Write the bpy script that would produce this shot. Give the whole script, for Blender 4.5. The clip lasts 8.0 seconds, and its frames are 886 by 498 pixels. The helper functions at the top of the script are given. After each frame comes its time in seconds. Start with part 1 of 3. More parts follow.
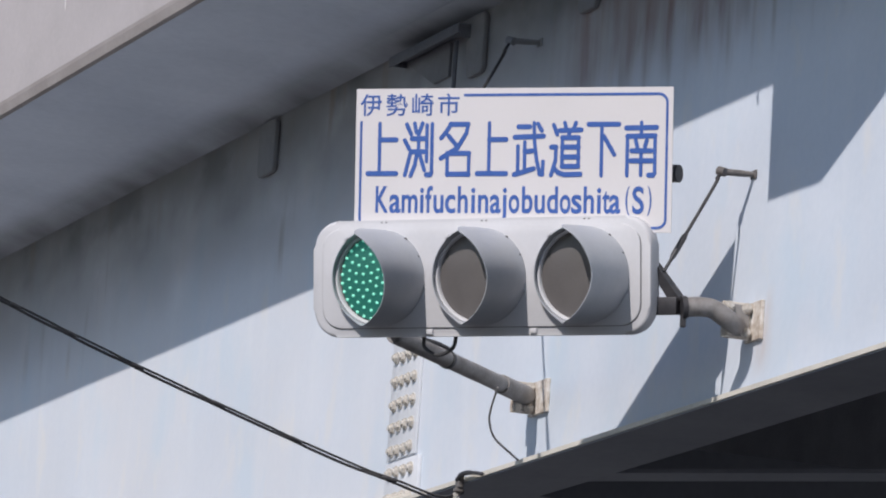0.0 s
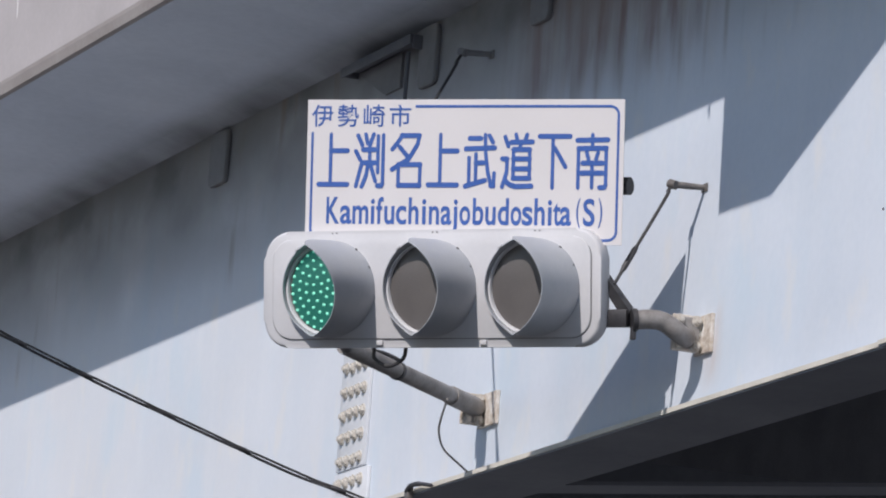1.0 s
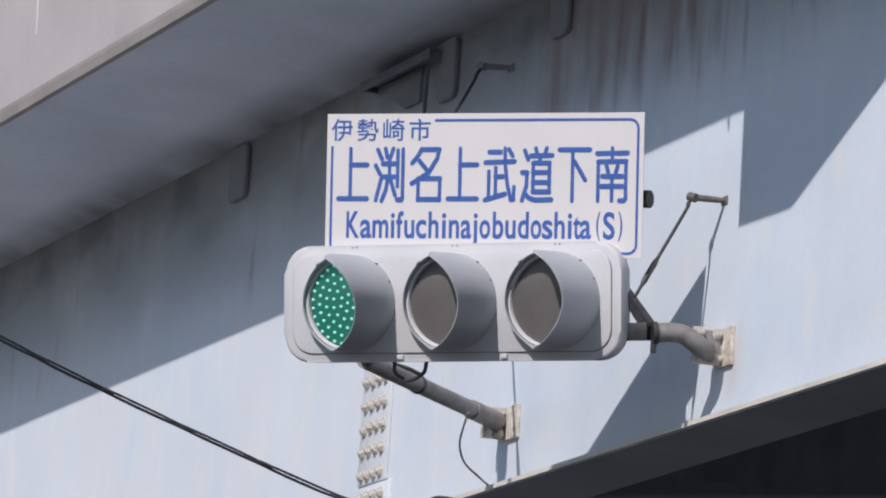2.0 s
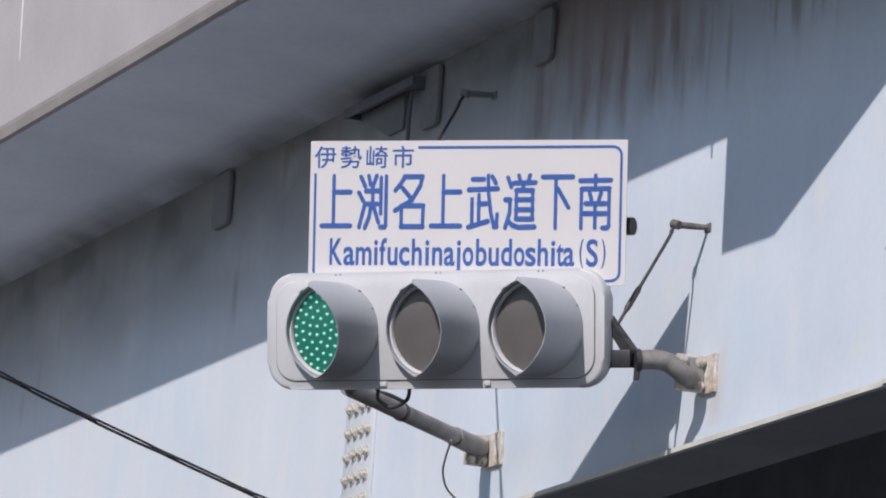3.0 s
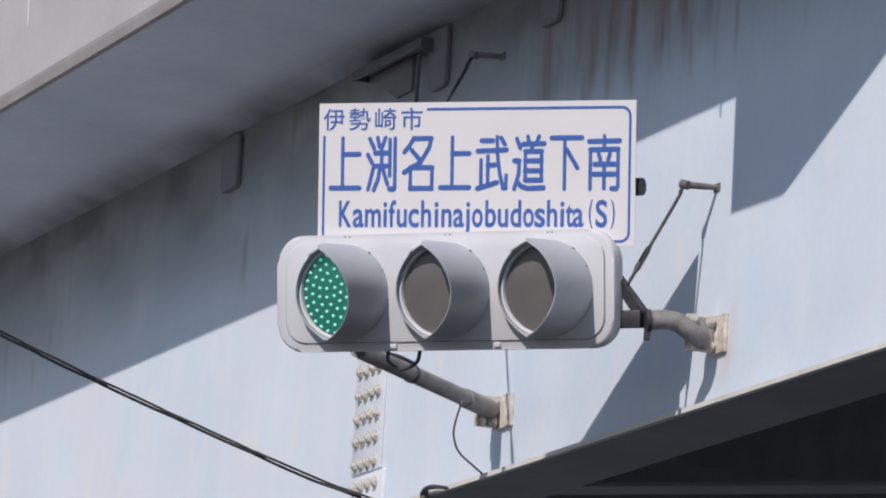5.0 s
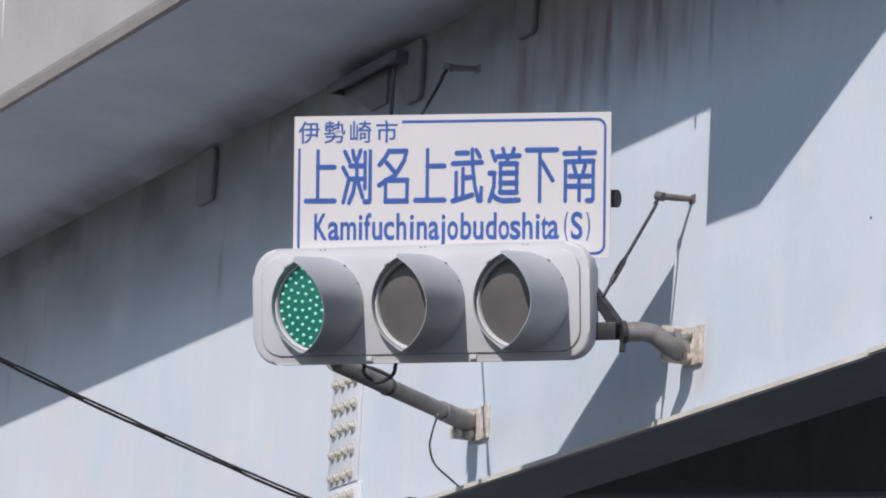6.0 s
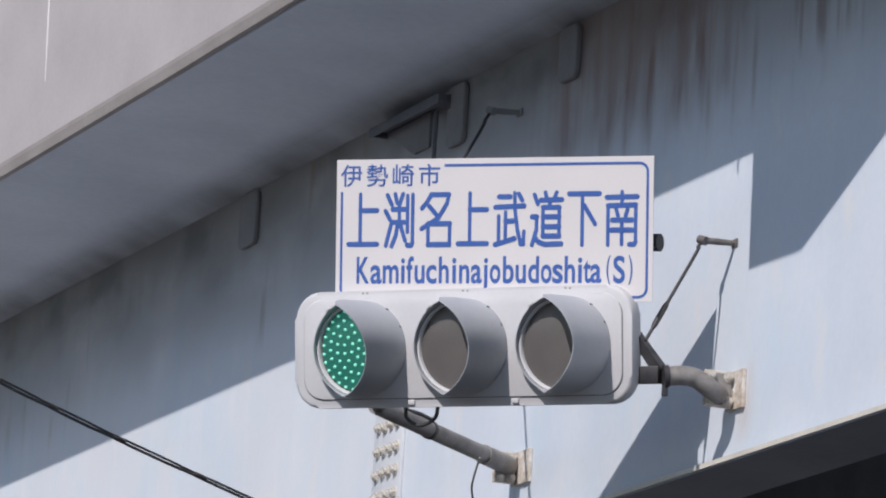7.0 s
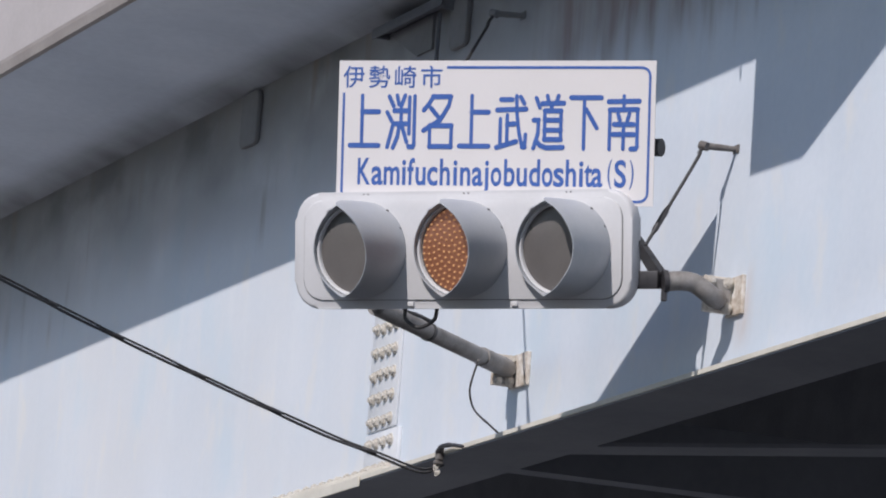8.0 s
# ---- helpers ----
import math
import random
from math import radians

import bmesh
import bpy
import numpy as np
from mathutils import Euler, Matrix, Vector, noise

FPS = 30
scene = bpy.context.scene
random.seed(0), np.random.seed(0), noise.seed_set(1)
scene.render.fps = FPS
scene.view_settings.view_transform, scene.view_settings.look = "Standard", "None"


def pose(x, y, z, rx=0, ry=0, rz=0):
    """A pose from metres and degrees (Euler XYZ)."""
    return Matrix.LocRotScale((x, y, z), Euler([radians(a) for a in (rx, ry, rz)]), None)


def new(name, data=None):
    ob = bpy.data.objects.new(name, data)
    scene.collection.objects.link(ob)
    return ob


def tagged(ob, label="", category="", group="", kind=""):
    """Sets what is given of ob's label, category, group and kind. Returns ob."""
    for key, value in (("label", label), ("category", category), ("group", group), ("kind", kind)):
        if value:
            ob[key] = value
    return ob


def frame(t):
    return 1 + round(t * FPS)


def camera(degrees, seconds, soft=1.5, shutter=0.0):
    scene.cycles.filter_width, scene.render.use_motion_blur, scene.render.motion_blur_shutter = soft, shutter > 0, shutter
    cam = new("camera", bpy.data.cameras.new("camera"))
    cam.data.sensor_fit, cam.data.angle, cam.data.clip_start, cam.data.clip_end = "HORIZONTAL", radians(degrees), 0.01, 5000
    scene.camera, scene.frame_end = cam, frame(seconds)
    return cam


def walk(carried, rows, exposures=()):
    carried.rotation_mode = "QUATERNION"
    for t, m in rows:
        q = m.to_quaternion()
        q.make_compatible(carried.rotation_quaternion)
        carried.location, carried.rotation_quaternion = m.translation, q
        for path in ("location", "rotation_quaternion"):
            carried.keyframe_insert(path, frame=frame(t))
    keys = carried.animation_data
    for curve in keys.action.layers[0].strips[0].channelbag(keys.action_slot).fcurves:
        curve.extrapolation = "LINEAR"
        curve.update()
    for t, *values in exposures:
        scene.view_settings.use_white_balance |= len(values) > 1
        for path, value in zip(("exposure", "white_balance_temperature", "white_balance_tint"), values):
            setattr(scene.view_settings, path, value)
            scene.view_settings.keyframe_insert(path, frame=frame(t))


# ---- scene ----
# Camera: hand-held on the pavement, long lens, turning only.
cam = camera(8.153, 8.0, soft=2.0)
EYE = (0.0, 0.0, 1.5)
# seconds, yaw, pitch, lean
TURNS = [
    (0.0, -0.0, 10.5, 3.8), (0.1, 0.102, 10.602, 3.85), (0.2, 0.067, 10.653, 3.9), (0.3, 0.062, 10.606, 3.96),
    (0.4, -0.109, 10.556, 4.01), (0.5, -0.255, 10.458, 4.06), (0.6, -0.267, 10.479, 4.06), (0.7, -0.553, 10.474, 4.06),
    (0.8, -0.857, 10.439, 4.06), (0.9, -0.437, 10.444, 4.06), (1.0, -0.455, 10.635, 4.06), (1.1, -0.374, 10.776, 4.02),
    (1.2, -0.557, 10.778, 3.98), (1.3, -0.635, 10.73, 3.95), (1.4, -0.47, 10.754, 3.91), (1.5, -0.326, 10.88, 3.87),
    (1.6, -0.186, 10.955, 3.87), (1.7, -0.292, 10.824, 3.87), (2.8, -0.096, 10.699, 3.85), (2.9, -0.269, 10.838, 3.85),
    (3.0, -0.398, 11.01, 3.85), (3.1, -0.746, 10.973, 3.89), (3.2, -0.587, 10.862, 3.94), (3.3, -0.528, 10.88, 3.98),
    (3.4, -0.399, 10.808, 4.03), (3.5, -0.596, 10.827, 4.07), (3.6, -0.696, 10.725, 4.04), (3.7, -1.032, 10.612, 4.0),
    (3.8, -0.945, 10.615, 3.97), (3.9, -1.009, 10.688, 3.93), (4.0, -0.786, 10.686, 3.9), (4.1, -0.713, 10.732, 3.86),
    (4.2, -0.576, 10.753, 3.82), (5.3, -0.277, 10.629, 3.41), (5.4, -0.259, 10.743, 3.37), (5.5, -0.618, 11.02, 3.33),
    (5.6, -0.494, 11.019, 3.31), (5.7, -0.852, 11.246, 3.29), (5.8, -0.757, 11.214, 3.27), (5.9, -0.77, 10.887, 3.25),
    (6.0, -0.556, 10.78, 3.23), (6.1, -0.464, 10.695, 3.25), (6.2, -0.425, 10.53, 3.28), (6.3, -0.611, 10.494, 3.3),
    (6.4, -0.38, 10.596, 3.33), (6.5, -0.373, 10.748, 3.35), (6.6, -0.33, 10.726, 3.37), (6.7, -0.303, 10.914, 3.38),
    (6.8, -0.437, 11.018, 3.4), (6.9, -0.123, 11.343, 3.41), (7.0, -0.135, 11.158, 3.43), (7.1, -0.077, 10.674, 3.51),
    (7.2, -0.146, 10.558, 3.59), (7.3, -0.013, 10.527, 3.68), (7.4, -0.065, 10.404, 3.76), (7.5, 0.04, 10.421, 3.84),
    (7.6, 0.059, 10.461, 3.91), (7.7, -0.094, 10.345, 3.98), (7.8, -0.08, 10.311, 4.06), (7.9, -0.16, 10.306, 4.13),
    (8.0, -0.19, 10.257, 4.2),
]
walk(cam, [(t, pose(*EYE) @ pose(0, 0, 0, 90 + pitch, 0, yaw) @ pose(0, 0, 0, 0, 0, lean)) for t, yaw, pitch, lean in TURNS],
     exposures=[(0.0, 0.0, 6620, 14.5), (8.0, 0.0, 6620, 14.5)])

# ---- light ----
SUN_WAY = Vector((0.66, 1.112, -1.095))
world = bpy.data.worlds.new("sky")
scene.world = world
world.use_nodes = True
wn = world.node_tree
sky = wn.nodes.new("ShaderNodeTexSky")
sky.sky_type, sky.sun_disc = "NISHITA", False
sky.sun_elevation, sky.sun_rotation = radians(40.3), radians(210.7)
sky.air_density, sky.dust_density, sky.ozone_density = 1.0, 0.25, 2.5
wn.links.new(sky.outputs[0], wn.nodes["Background"].inputs[0])
wn.nodes["Background"].inputs[1].default_value = 0.096
sun_data = bpy.data.lights.new("sun", "SUN")
sun_data.energy, sun_data.angle, sun_data.color = 3.95, radians(0.55), (1.0, 0.965, 0.925)
sun = new("sun", sun_data)
sun.rotation_euler = SUN_WAY.to_track_quat("-Z", "Y").to_euler()
sun.location = (-10, -15, 30)


# ---- materials ----
def material(name, low, high, scale=4.0, rough=0.6, metal=0.0, bump=0.08, fine=60.0, stretch=(1, 1, 1), rough_var=0.1):
    """Two-scale noise between two colours, with fine relief."""
    m = bpy.data.materials.new(name)
    m.use_nodes = True
    nt, nd = m.node_tree, m.node_tree.nodes
    b = nd["Principled BSDF"]
    tc, mp = nd.new("ShaderNodeTexCoord"), nd.new("ShaderNodeMapping")
    mp.inputs["Scale"].default_value = stretch
    nt.links.new(tc.outputs["Object"], mp.inputs[0])
    n1, n2 = nd.new("ShaderNodeTexNoise"), nd.new("ShaderNodeTexNoise")
    for n, s in ((n1, scale), (n2, fine)):
        n.inputs["Scale"].default_value, n.inputs["Detail"].default_value = s, 6.0
        nt.links.new(mp.outputs[0], n.inputs["Vector"])
    add = nd.new("ShaderNodeMath")
    add.operation = "MULTIPLY_ADD"
    add.inputs[1].default_value = 0.35
    nt.links.new(n2.outputs[0], add.inputs[0])
    nt.links.new(n1.outputs[0], add.inputs[2])
    ramp = nd.new("ShaderNodeValToRGB")
    ramp.color_ramp.elements[0].position, ramp.color_ramp.elements[1].position = 0.4, 0.95
    ramp.color_ramp.elements[0].color, ramp.color_ramp.elements[1].color = (*low, 1), (*high, 1)
    nt.links.new(add.outputs[0], ramp.inputs[0])
    nt.links.new(ramp.outputs[0], b.inputs["Base Color"])
    rr = nd.new("ShaderNodeMapRange")
    rr.inputs["To Min"].default_value, rr.inputs["To Max"].default_value = rough - rough_var, rough + rough_var
    nt.links.new(n1.outputs[0], rr.inputs[0])
    nt.links.new(rr.outputs[0], b.inputs["Roughness"])
    b.inputs["Metallic"].default_value = metal
    bp = nd.new("ShaderNodeBump")
    bp.inputs["Strength"].default_value, bp.inputs["Distance"].default_value = bump, 0.004
    nt.links.new(n2.outputs[0], bp.inputs["Height"])
    nt.links.new(bp.outputs[0], b.inputs["Normal"])
    return m


def glow(name, base, emit, strength):
    m = bpy.data.materials.new(name)
    m.use_nodes = True
    b = m.node_tree.nodes["Principled BSDF"]
    b.inputs["Base Color"].default_value, b.inputs["Roughness"].default_value = (*base, 1), 0.35
    b.inputs["Emission Color"].default_value, b.inputs["Emission Strength"].default_value = (*emit, 1), strength
    return m


def girder_paint():
    """Pale blue girder paint: cloudy fading, pale runs, rust streaks that ran down from the upper edge, and grime mixed
    with painted shade under the overhang.
    """
    m = material("girder_paint", (0.563, 0.622, 0.697), (0.667, 0.717, 0.787), 1.6, 0.55, 0.0, 0.05, 30.0)
    nt, nd = m.node_tree, m.node_tree.nodes
    b = nd["Principled BSDF"]
    base = b.inputs["Base Color"].links[0].from_socket
    tc = nd.new("ShaderNodeTexCoord")
    sep = nd.new("ShaderNodeSeparateXYZ")
    nt.links.new(tc.outputs["Object"], sep.inputs[0])

    def noise_at(stretch, scale, detail=4.0):
        mp, n = nd.new("ShaderNodeMapping"), nd.new("ShaderNodeTexNoise")
        mp.inputs["Scale"].default_value = stretch
        n.inputs["Scale"].default_value, n.inputs["Detail"].default_value = scale, detail
        nt.links.new(tc.outputs["Object"], mp.inputs[0])
        nt.links.new(mp.outputs[0], n.inputs["Vector"])
        return n.outputs[0]

    def span(sock, a, c, lo=0.0, hi=1.0):
        r = nd.new("ShaderNodeMapRange")
        r.interpolation_type = "SMOOTHSTEP"
        for i, v in zip((1, 2, 3, 4), (a, c, lo, hi)):
            r.inputs[i].default_value = v
        nt.links.new(sock, r.inputs[0])
        return r.outputs[0]

    def times(p, q):
        n = nd.new("ShaderNodeMath")
        n.operation = "MULTIPLY"
        nt.links.new(p, n.inputs[0])
        if isinstance(q, float):
            n.inputs[1].default_value = q
        else:
            nt.links.new(q, n.inputs[1])
        return n.outputs[0]

    def over(col, fac, tint):
        n = nd.new("ShaderNodeMix")
        n.data_type = "RGBA"
        nt.links.new(fac, n.inputs["Factor"])
        nt.links.new(col, n.inputs["A"])
        n.inputs["B"].default_value = (*tint, 1)
        return n.outputs["Result"]

    chalk = times(span(sep.outputs[0], 0.8, -3.2), span(noise_at((0.7, 0.7, 1.0), 1.0, 3.0), 0.2, 0.65))
    col = over(base, times(chalk, 0.62), (0.655, 0.655, 0.672))
    pale = times(span(noise_at((6, 6, 0.9), 1.0), 0.5, 0.78), 0.28)
    col = over(col, pale, (0.74, 0.765, 0.79))
    blotch = times(span(noise_at((2.6, 2.6, 1.7), 1.0, 5.0), 0.5, 0.72), 0.36)
    col = over(col, blotch, (0.49, 0.63, 0.735))
    warm = times(span(noise_at((4.1, 4.1, 2.3), 1.3, 6.0), 0.54, 0.72), 0.4)
    col = over(col, warm, (0.73, 0.705, 0.665))
    stain = times(times(span(sep.outputs[0], 1.88, 1.94), span(sep.outputs[0], 2.08, 1.96)), times(span(sep.outputs[2], 4.74, 4.9), span(sep.outputs[2], 5.1, 5.0)))
    col = over(col, times(times(stain, span(noise_at((5, 5, 2), 2.0, 4.0), 0.2, 0.7)), 0.5), (0.5, 0.36, 0.28))
    # overhang shade put into the colour along with patchy grime, darker upwards
    grime_shade = times(span(sep.outputs[2], 5.76, 6.25), span(noise_at((1.1, 1.1, 1.6), 1.6, 6.0), 0.0, 0.5))
    col = over(col, times(grime_shade, 0.62), (0.19, 0.172, 0.165))
    # the left end is darkened further to match its shade
    left_grime_shade = times(span(sep.outputs[0], -0.6, -3.0), span(noise_at((0.9, 0.9, 1.3), 1.4, 6.0), 0.25, 0.6))
    col = over(col, times(times(left_grime_shade, span(sep.outputs[2], 5.7, 6.2)), 0.38), (0.17, 0.165, 0.17))
    # ragged band and flecks: corner shade and grime painted along the web's top
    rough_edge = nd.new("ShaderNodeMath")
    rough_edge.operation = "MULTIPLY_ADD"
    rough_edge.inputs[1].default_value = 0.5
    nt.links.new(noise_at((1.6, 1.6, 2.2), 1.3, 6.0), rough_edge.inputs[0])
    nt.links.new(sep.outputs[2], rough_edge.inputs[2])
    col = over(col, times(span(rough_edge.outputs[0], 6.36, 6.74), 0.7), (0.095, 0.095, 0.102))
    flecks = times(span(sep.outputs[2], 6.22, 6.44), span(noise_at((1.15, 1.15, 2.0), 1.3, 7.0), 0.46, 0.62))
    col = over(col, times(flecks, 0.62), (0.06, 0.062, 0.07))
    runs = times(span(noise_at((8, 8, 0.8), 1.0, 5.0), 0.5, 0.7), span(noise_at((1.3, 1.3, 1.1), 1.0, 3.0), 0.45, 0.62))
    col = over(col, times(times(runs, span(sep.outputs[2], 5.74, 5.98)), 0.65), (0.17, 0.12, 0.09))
    near = times(span(sep.outputs[0], -0.05, 0.3), span(sep.outputs[0], 1.95, 1.5))
    edge = nd.new("ShaderNodeMath")
    edge.operation = "MULTIPLY_ADD"
    edge.inputs[1].default_value = 0.45
    nt.links.new(noise_at((7, 7, 0.35), 1.0, 2.0), edge.inputs[0])
    nt.links.new(sep.outputs[2], edge.inputs[2])
    rust = times(times(span(noise_at((7.5, 7.5, 0.9), 1.2, 7.0), 0.34, 0.72), near), span(edge.outputs[0], 6.12, 6.3))
    col = over(col, times(rust, 0.72), (0.165, 0.088, 0.07))
    veil = times(times(near, span(edge.outputs[0], 6.08, 6.36)), span(noise_at((2.2, 2.2, 1.4), 1.3, 6.0), 0.28, 0.6))
    col = over(col, times(veil, 0.34), (0.19, 0.125, 0.108))
    scab = times(times(span(noise_at((5.0, 5.0, 1.6), 1.6, 7.0), 0.5, 0.66), span(sep.outputs[0], 0.45, 0.9)), times(span(sep.outputs[0], 1.95, 1.6), span(sep.outputs[2], 5.98, 6.2)))
    col = over(col, times(scab, 0.6), (0.15, 0.07, 0.055))
    far_near = times(span(sep.outputs[0], 2.1, 2.3), span(sep.outputs[0], 2.9, 2.6))
    rust = times(times(span(noise_at((10, 10, 0.5), 1.0, 5.0), 0.45, 0.62), far_near), span(edge.outputs[0], 6.2, 6.32))
    col = over(col, times(rust, 0.6), (0.15, 0.072, 0.05))
    nt.links.new(col, b.inputs["Base Color"])
    return m


M_GIRDER = girder_paint()
M_CONCRETE = material("fascia_concrete", (0.40, 0.375, 0.375), (0.50, 0.47, 0.475), 2.2, 0.85, 0, 0.15, 45)
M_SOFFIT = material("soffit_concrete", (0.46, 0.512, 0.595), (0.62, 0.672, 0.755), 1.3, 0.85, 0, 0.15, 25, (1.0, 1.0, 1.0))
# towards the girder the corner's shade is painted in with patchy grime
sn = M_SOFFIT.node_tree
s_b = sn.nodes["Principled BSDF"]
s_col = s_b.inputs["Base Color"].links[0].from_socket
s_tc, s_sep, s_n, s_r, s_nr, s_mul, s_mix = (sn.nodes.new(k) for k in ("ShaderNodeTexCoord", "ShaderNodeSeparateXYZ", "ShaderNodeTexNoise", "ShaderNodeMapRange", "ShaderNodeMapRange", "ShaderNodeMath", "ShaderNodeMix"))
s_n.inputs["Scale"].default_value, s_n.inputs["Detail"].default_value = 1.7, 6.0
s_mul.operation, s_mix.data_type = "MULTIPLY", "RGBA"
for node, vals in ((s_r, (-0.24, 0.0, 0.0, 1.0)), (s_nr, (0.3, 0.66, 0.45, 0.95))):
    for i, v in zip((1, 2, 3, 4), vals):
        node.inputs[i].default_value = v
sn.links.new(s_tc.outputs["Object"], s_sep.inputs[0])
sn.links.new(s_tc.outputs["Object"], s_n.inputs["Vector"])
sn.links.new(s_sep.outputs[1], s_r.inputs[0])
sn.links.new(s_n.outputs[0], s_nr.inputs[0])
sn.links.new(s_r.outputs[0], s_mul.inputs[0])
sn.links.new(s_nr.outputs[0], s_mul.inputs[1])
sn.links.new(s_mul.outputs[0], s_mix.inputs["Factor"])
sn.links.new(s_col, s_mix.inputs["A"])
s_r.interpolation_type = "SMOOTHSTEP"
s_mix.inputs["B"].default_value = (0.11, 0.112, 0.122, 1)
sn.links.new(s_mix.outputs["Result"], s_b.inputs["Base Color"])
M_LIP = material("stained_concrete", (0.25, 0.225, 0.215), (0.35, 0.325, 0.315), 4.0, 0.9, 0, 0.3, 60)
M_WHITE_RUN = material("lime_run", (0.5, 0.495, 0.5), (0.66, 0.655, 0.66), 9.0, 0.8)
M_FLANGE = material("flange_paint", (0.52, 0.49, 0.43), (0.70, 0.67, 0.60), 5.0, 0.6, 0, 0.1, 50)
# both darker than the web paint: flanges, beams, braces and inner girders
M_UNDER = material("dark_underside_paint", (0.205, 0.22, 0.25), (0.30, 0.315, 0.35), 2.0, 0.75, 0, 0.1, 30)
M_DEEP_GREY = material("deep_grey_steel", (0.085, 0.093, 0.115), (0.14, 0.148, 0.17), 6.0, 0.75, 0, 0.1, 50)
M_DULL_GREY = material("dull_grey_paint", (0.15, 0.152, 0.165), (0.22, 0.222, 0.235), 3.0, 0.8, 0, 0.1, 30)
M_SPLICE = material("splice_paint", (0.58, 0.61, 0.65), (0.68, 0.70, 0.73), 6.0, 0.6, 0, 0.1, 60)
M_BOLT = material("weathered_bolt", (0.38, 0.34, 0.29), (0.64, 0.62, 0.58), 40.0, 0.55, 0.1, 0.1, 150)
M_SIGNAL = material("signal_grey_paint", (0.495, 0.50, 0.52), (0.56, 0.562, 0.582), 5.0, 0.58, 0, 0.03, 80)
M_VISOR = material("visor_grey_paint", (0.355, 0.38, 0.415), (0.44, 0.46, 0.49), 9.0, 0.42, 0, 0.03, 90)
M_SEAM = material("seam_rubber", (0.13, 0.13, 0.135), (0.2, 0.2, 0.205), 20.0, 0.7)
M_GAP = material("seal_rubber", (0.05, 0.05, 0.055), (0.1, 0.1, 0.105), 20.0, 0.7)
M_LENS = material("smoked_lens", (0.098, 0.092, 0.09), (0.125, 0.117, 0.114), 9.0, 0.3, 0, 0.004, 120)
M_SIGN = material("white_sign_sheet", (0.62, 0.605, 0.61), (0.66, 0.64, 0.65), 3.0, 0.4, 0, 0.01, 80)
M_BLUE = material("blue_sign_film", (0.035, 0.095, 0.33), (0.055, 0.13, 0.40), 14.0, 0.4, 0, 0.01, 80)
M_GALV = material("galvanised_pipe", (0.135, 0.121, 0.114), (0.31, 0.30, 0.294), 13.0, 0.55, 0.15, 0.08, 90)
M_DARK = material("dark_steel", (0.032, 0.032, 0.038), (0.075, 0.073, 0.076), 14.0, 0.5, 0.3, 0.08, 90)
M_CREAM = material("cream_plate_paint", (0.31, 0.225, 0.15), (0.80, 0.785, 0.745), 18.0, 0.6, 0, 0.2, 70)
M_RUBBER = material("black_cable", (0.022, 0.022, 0.025), (0.055, 0.055, 0.058), 20.0, 0.5)
M_BRACKET = material("tarnished_bracket", (0.075, 0.068, 0.066), (0.19, 0.178, 0.172), 22.0, 0.6, 0.1, 0.1, 90)
M_ASPHALT = material("asphalt", (0.045, 0.046, 0.05), (0.075, 0.076, 0.08), 0.6, 0.9, 0, 0.3, 40)
M_GREEN = glow("green_module_lit", (0.012, 0.07, 0.055), (0.008, 0.15, 0.115), 0.55)
M_GREEN_LED = glow("green_led_lit", (0.2, 0.6, 0.45), (0.22, 0.95, 0.72), 0.40)
M_AMBER = glow("amber_module_lit", (0.12, 0.05, 0.025), (0.165, 0.068, 0.042), 0.62)
M_AMBER_LED = glow("amber_led_lit", (0.4, 0.22, 0.1), (0.5, 0.25, 0.12), 0.42)


# ---- mesh helpers ----
def part(name, bm, mat, parent=None, label="", smooth=40):
    """Links a bmesh as one mesh object, under a thing or a part."""
    me = bpy.data.meshes.new(name)
    bmesh.ops.recalc_face_normals(bm, faces=bm.faces)
    bm.to_mesh(me)
    bm.free()
    me.materials.append(mat)
    if smooth:
        me.polygons.foreach_set("use_smooth", [True] * len(me.polygons))
        me.set_sharp_from_angle(angle=radians(smooth))
    ob = new(name, me)
    ob.parent = parent
    return tagged(ob, label)


def thing(name, m, label, category, group="", kind=""):
    ob = new(name)
    ob.matrix_world = m
    ob.empty_display_size = 0.1
    return tagged(ob, label, category, group, kind)


def box(bm, x0, x1, y0, y1, z0, z1, bev=0.0):
    made = bmesh.ops.create_cube(bm, size=1.0)["verts"]
    for v in made:
        v.co = ((x0 + x1) / 2 + v.co.x * (x1 - x0), (y0 + y1) / 2 + v.co.y * (y1 - y0), (z0 + z1) / 2 + v.co.z * (z1 - z0))
    if bev:
        edges = list({e for v in made for e in v.link_edges})
        bmesh.ops.bevel(bm, geom=edges, offset=bev, segments=2, affect="EDGES", profile=0.5)
    return bm


def tube(bm, pts, radii, seg=16):
    """A pipe along points, with capped ends."""
    pts = [Vector(p) for p in pts]
    if not isinstance(radii, (list, tuple)):
        radii = [radii] * len(pts)
    rings, side = [], None
    for i, p in enumerate(pts):
        way = (pts[min(i + 1, len(pts) - 1)] - pts[max(i - 1, 0)]).normalized()
        if side is None:
            side = way.orthogonal().normalized()
        side = (side - way * side.dot(way)).normalized()
        other = way.cross(side)
        rings.append([bm.verts.new(p + radii[i] * (math.cos(2 * math.pi * k / seg) * side + math.sin(2 * math.pi * k / seg) * other)) for k in range(seg)])
    for r, q in zip(rings, rings[1:]):
        for k in range(seg):
            bm.faces.new((r[k], r[(k + 1) % seg], q[(k + 1) % seg], q[k]))
    bm.faces.new(rings[0][::-1])
    bm.faces.new(rings[-1])
    return bm


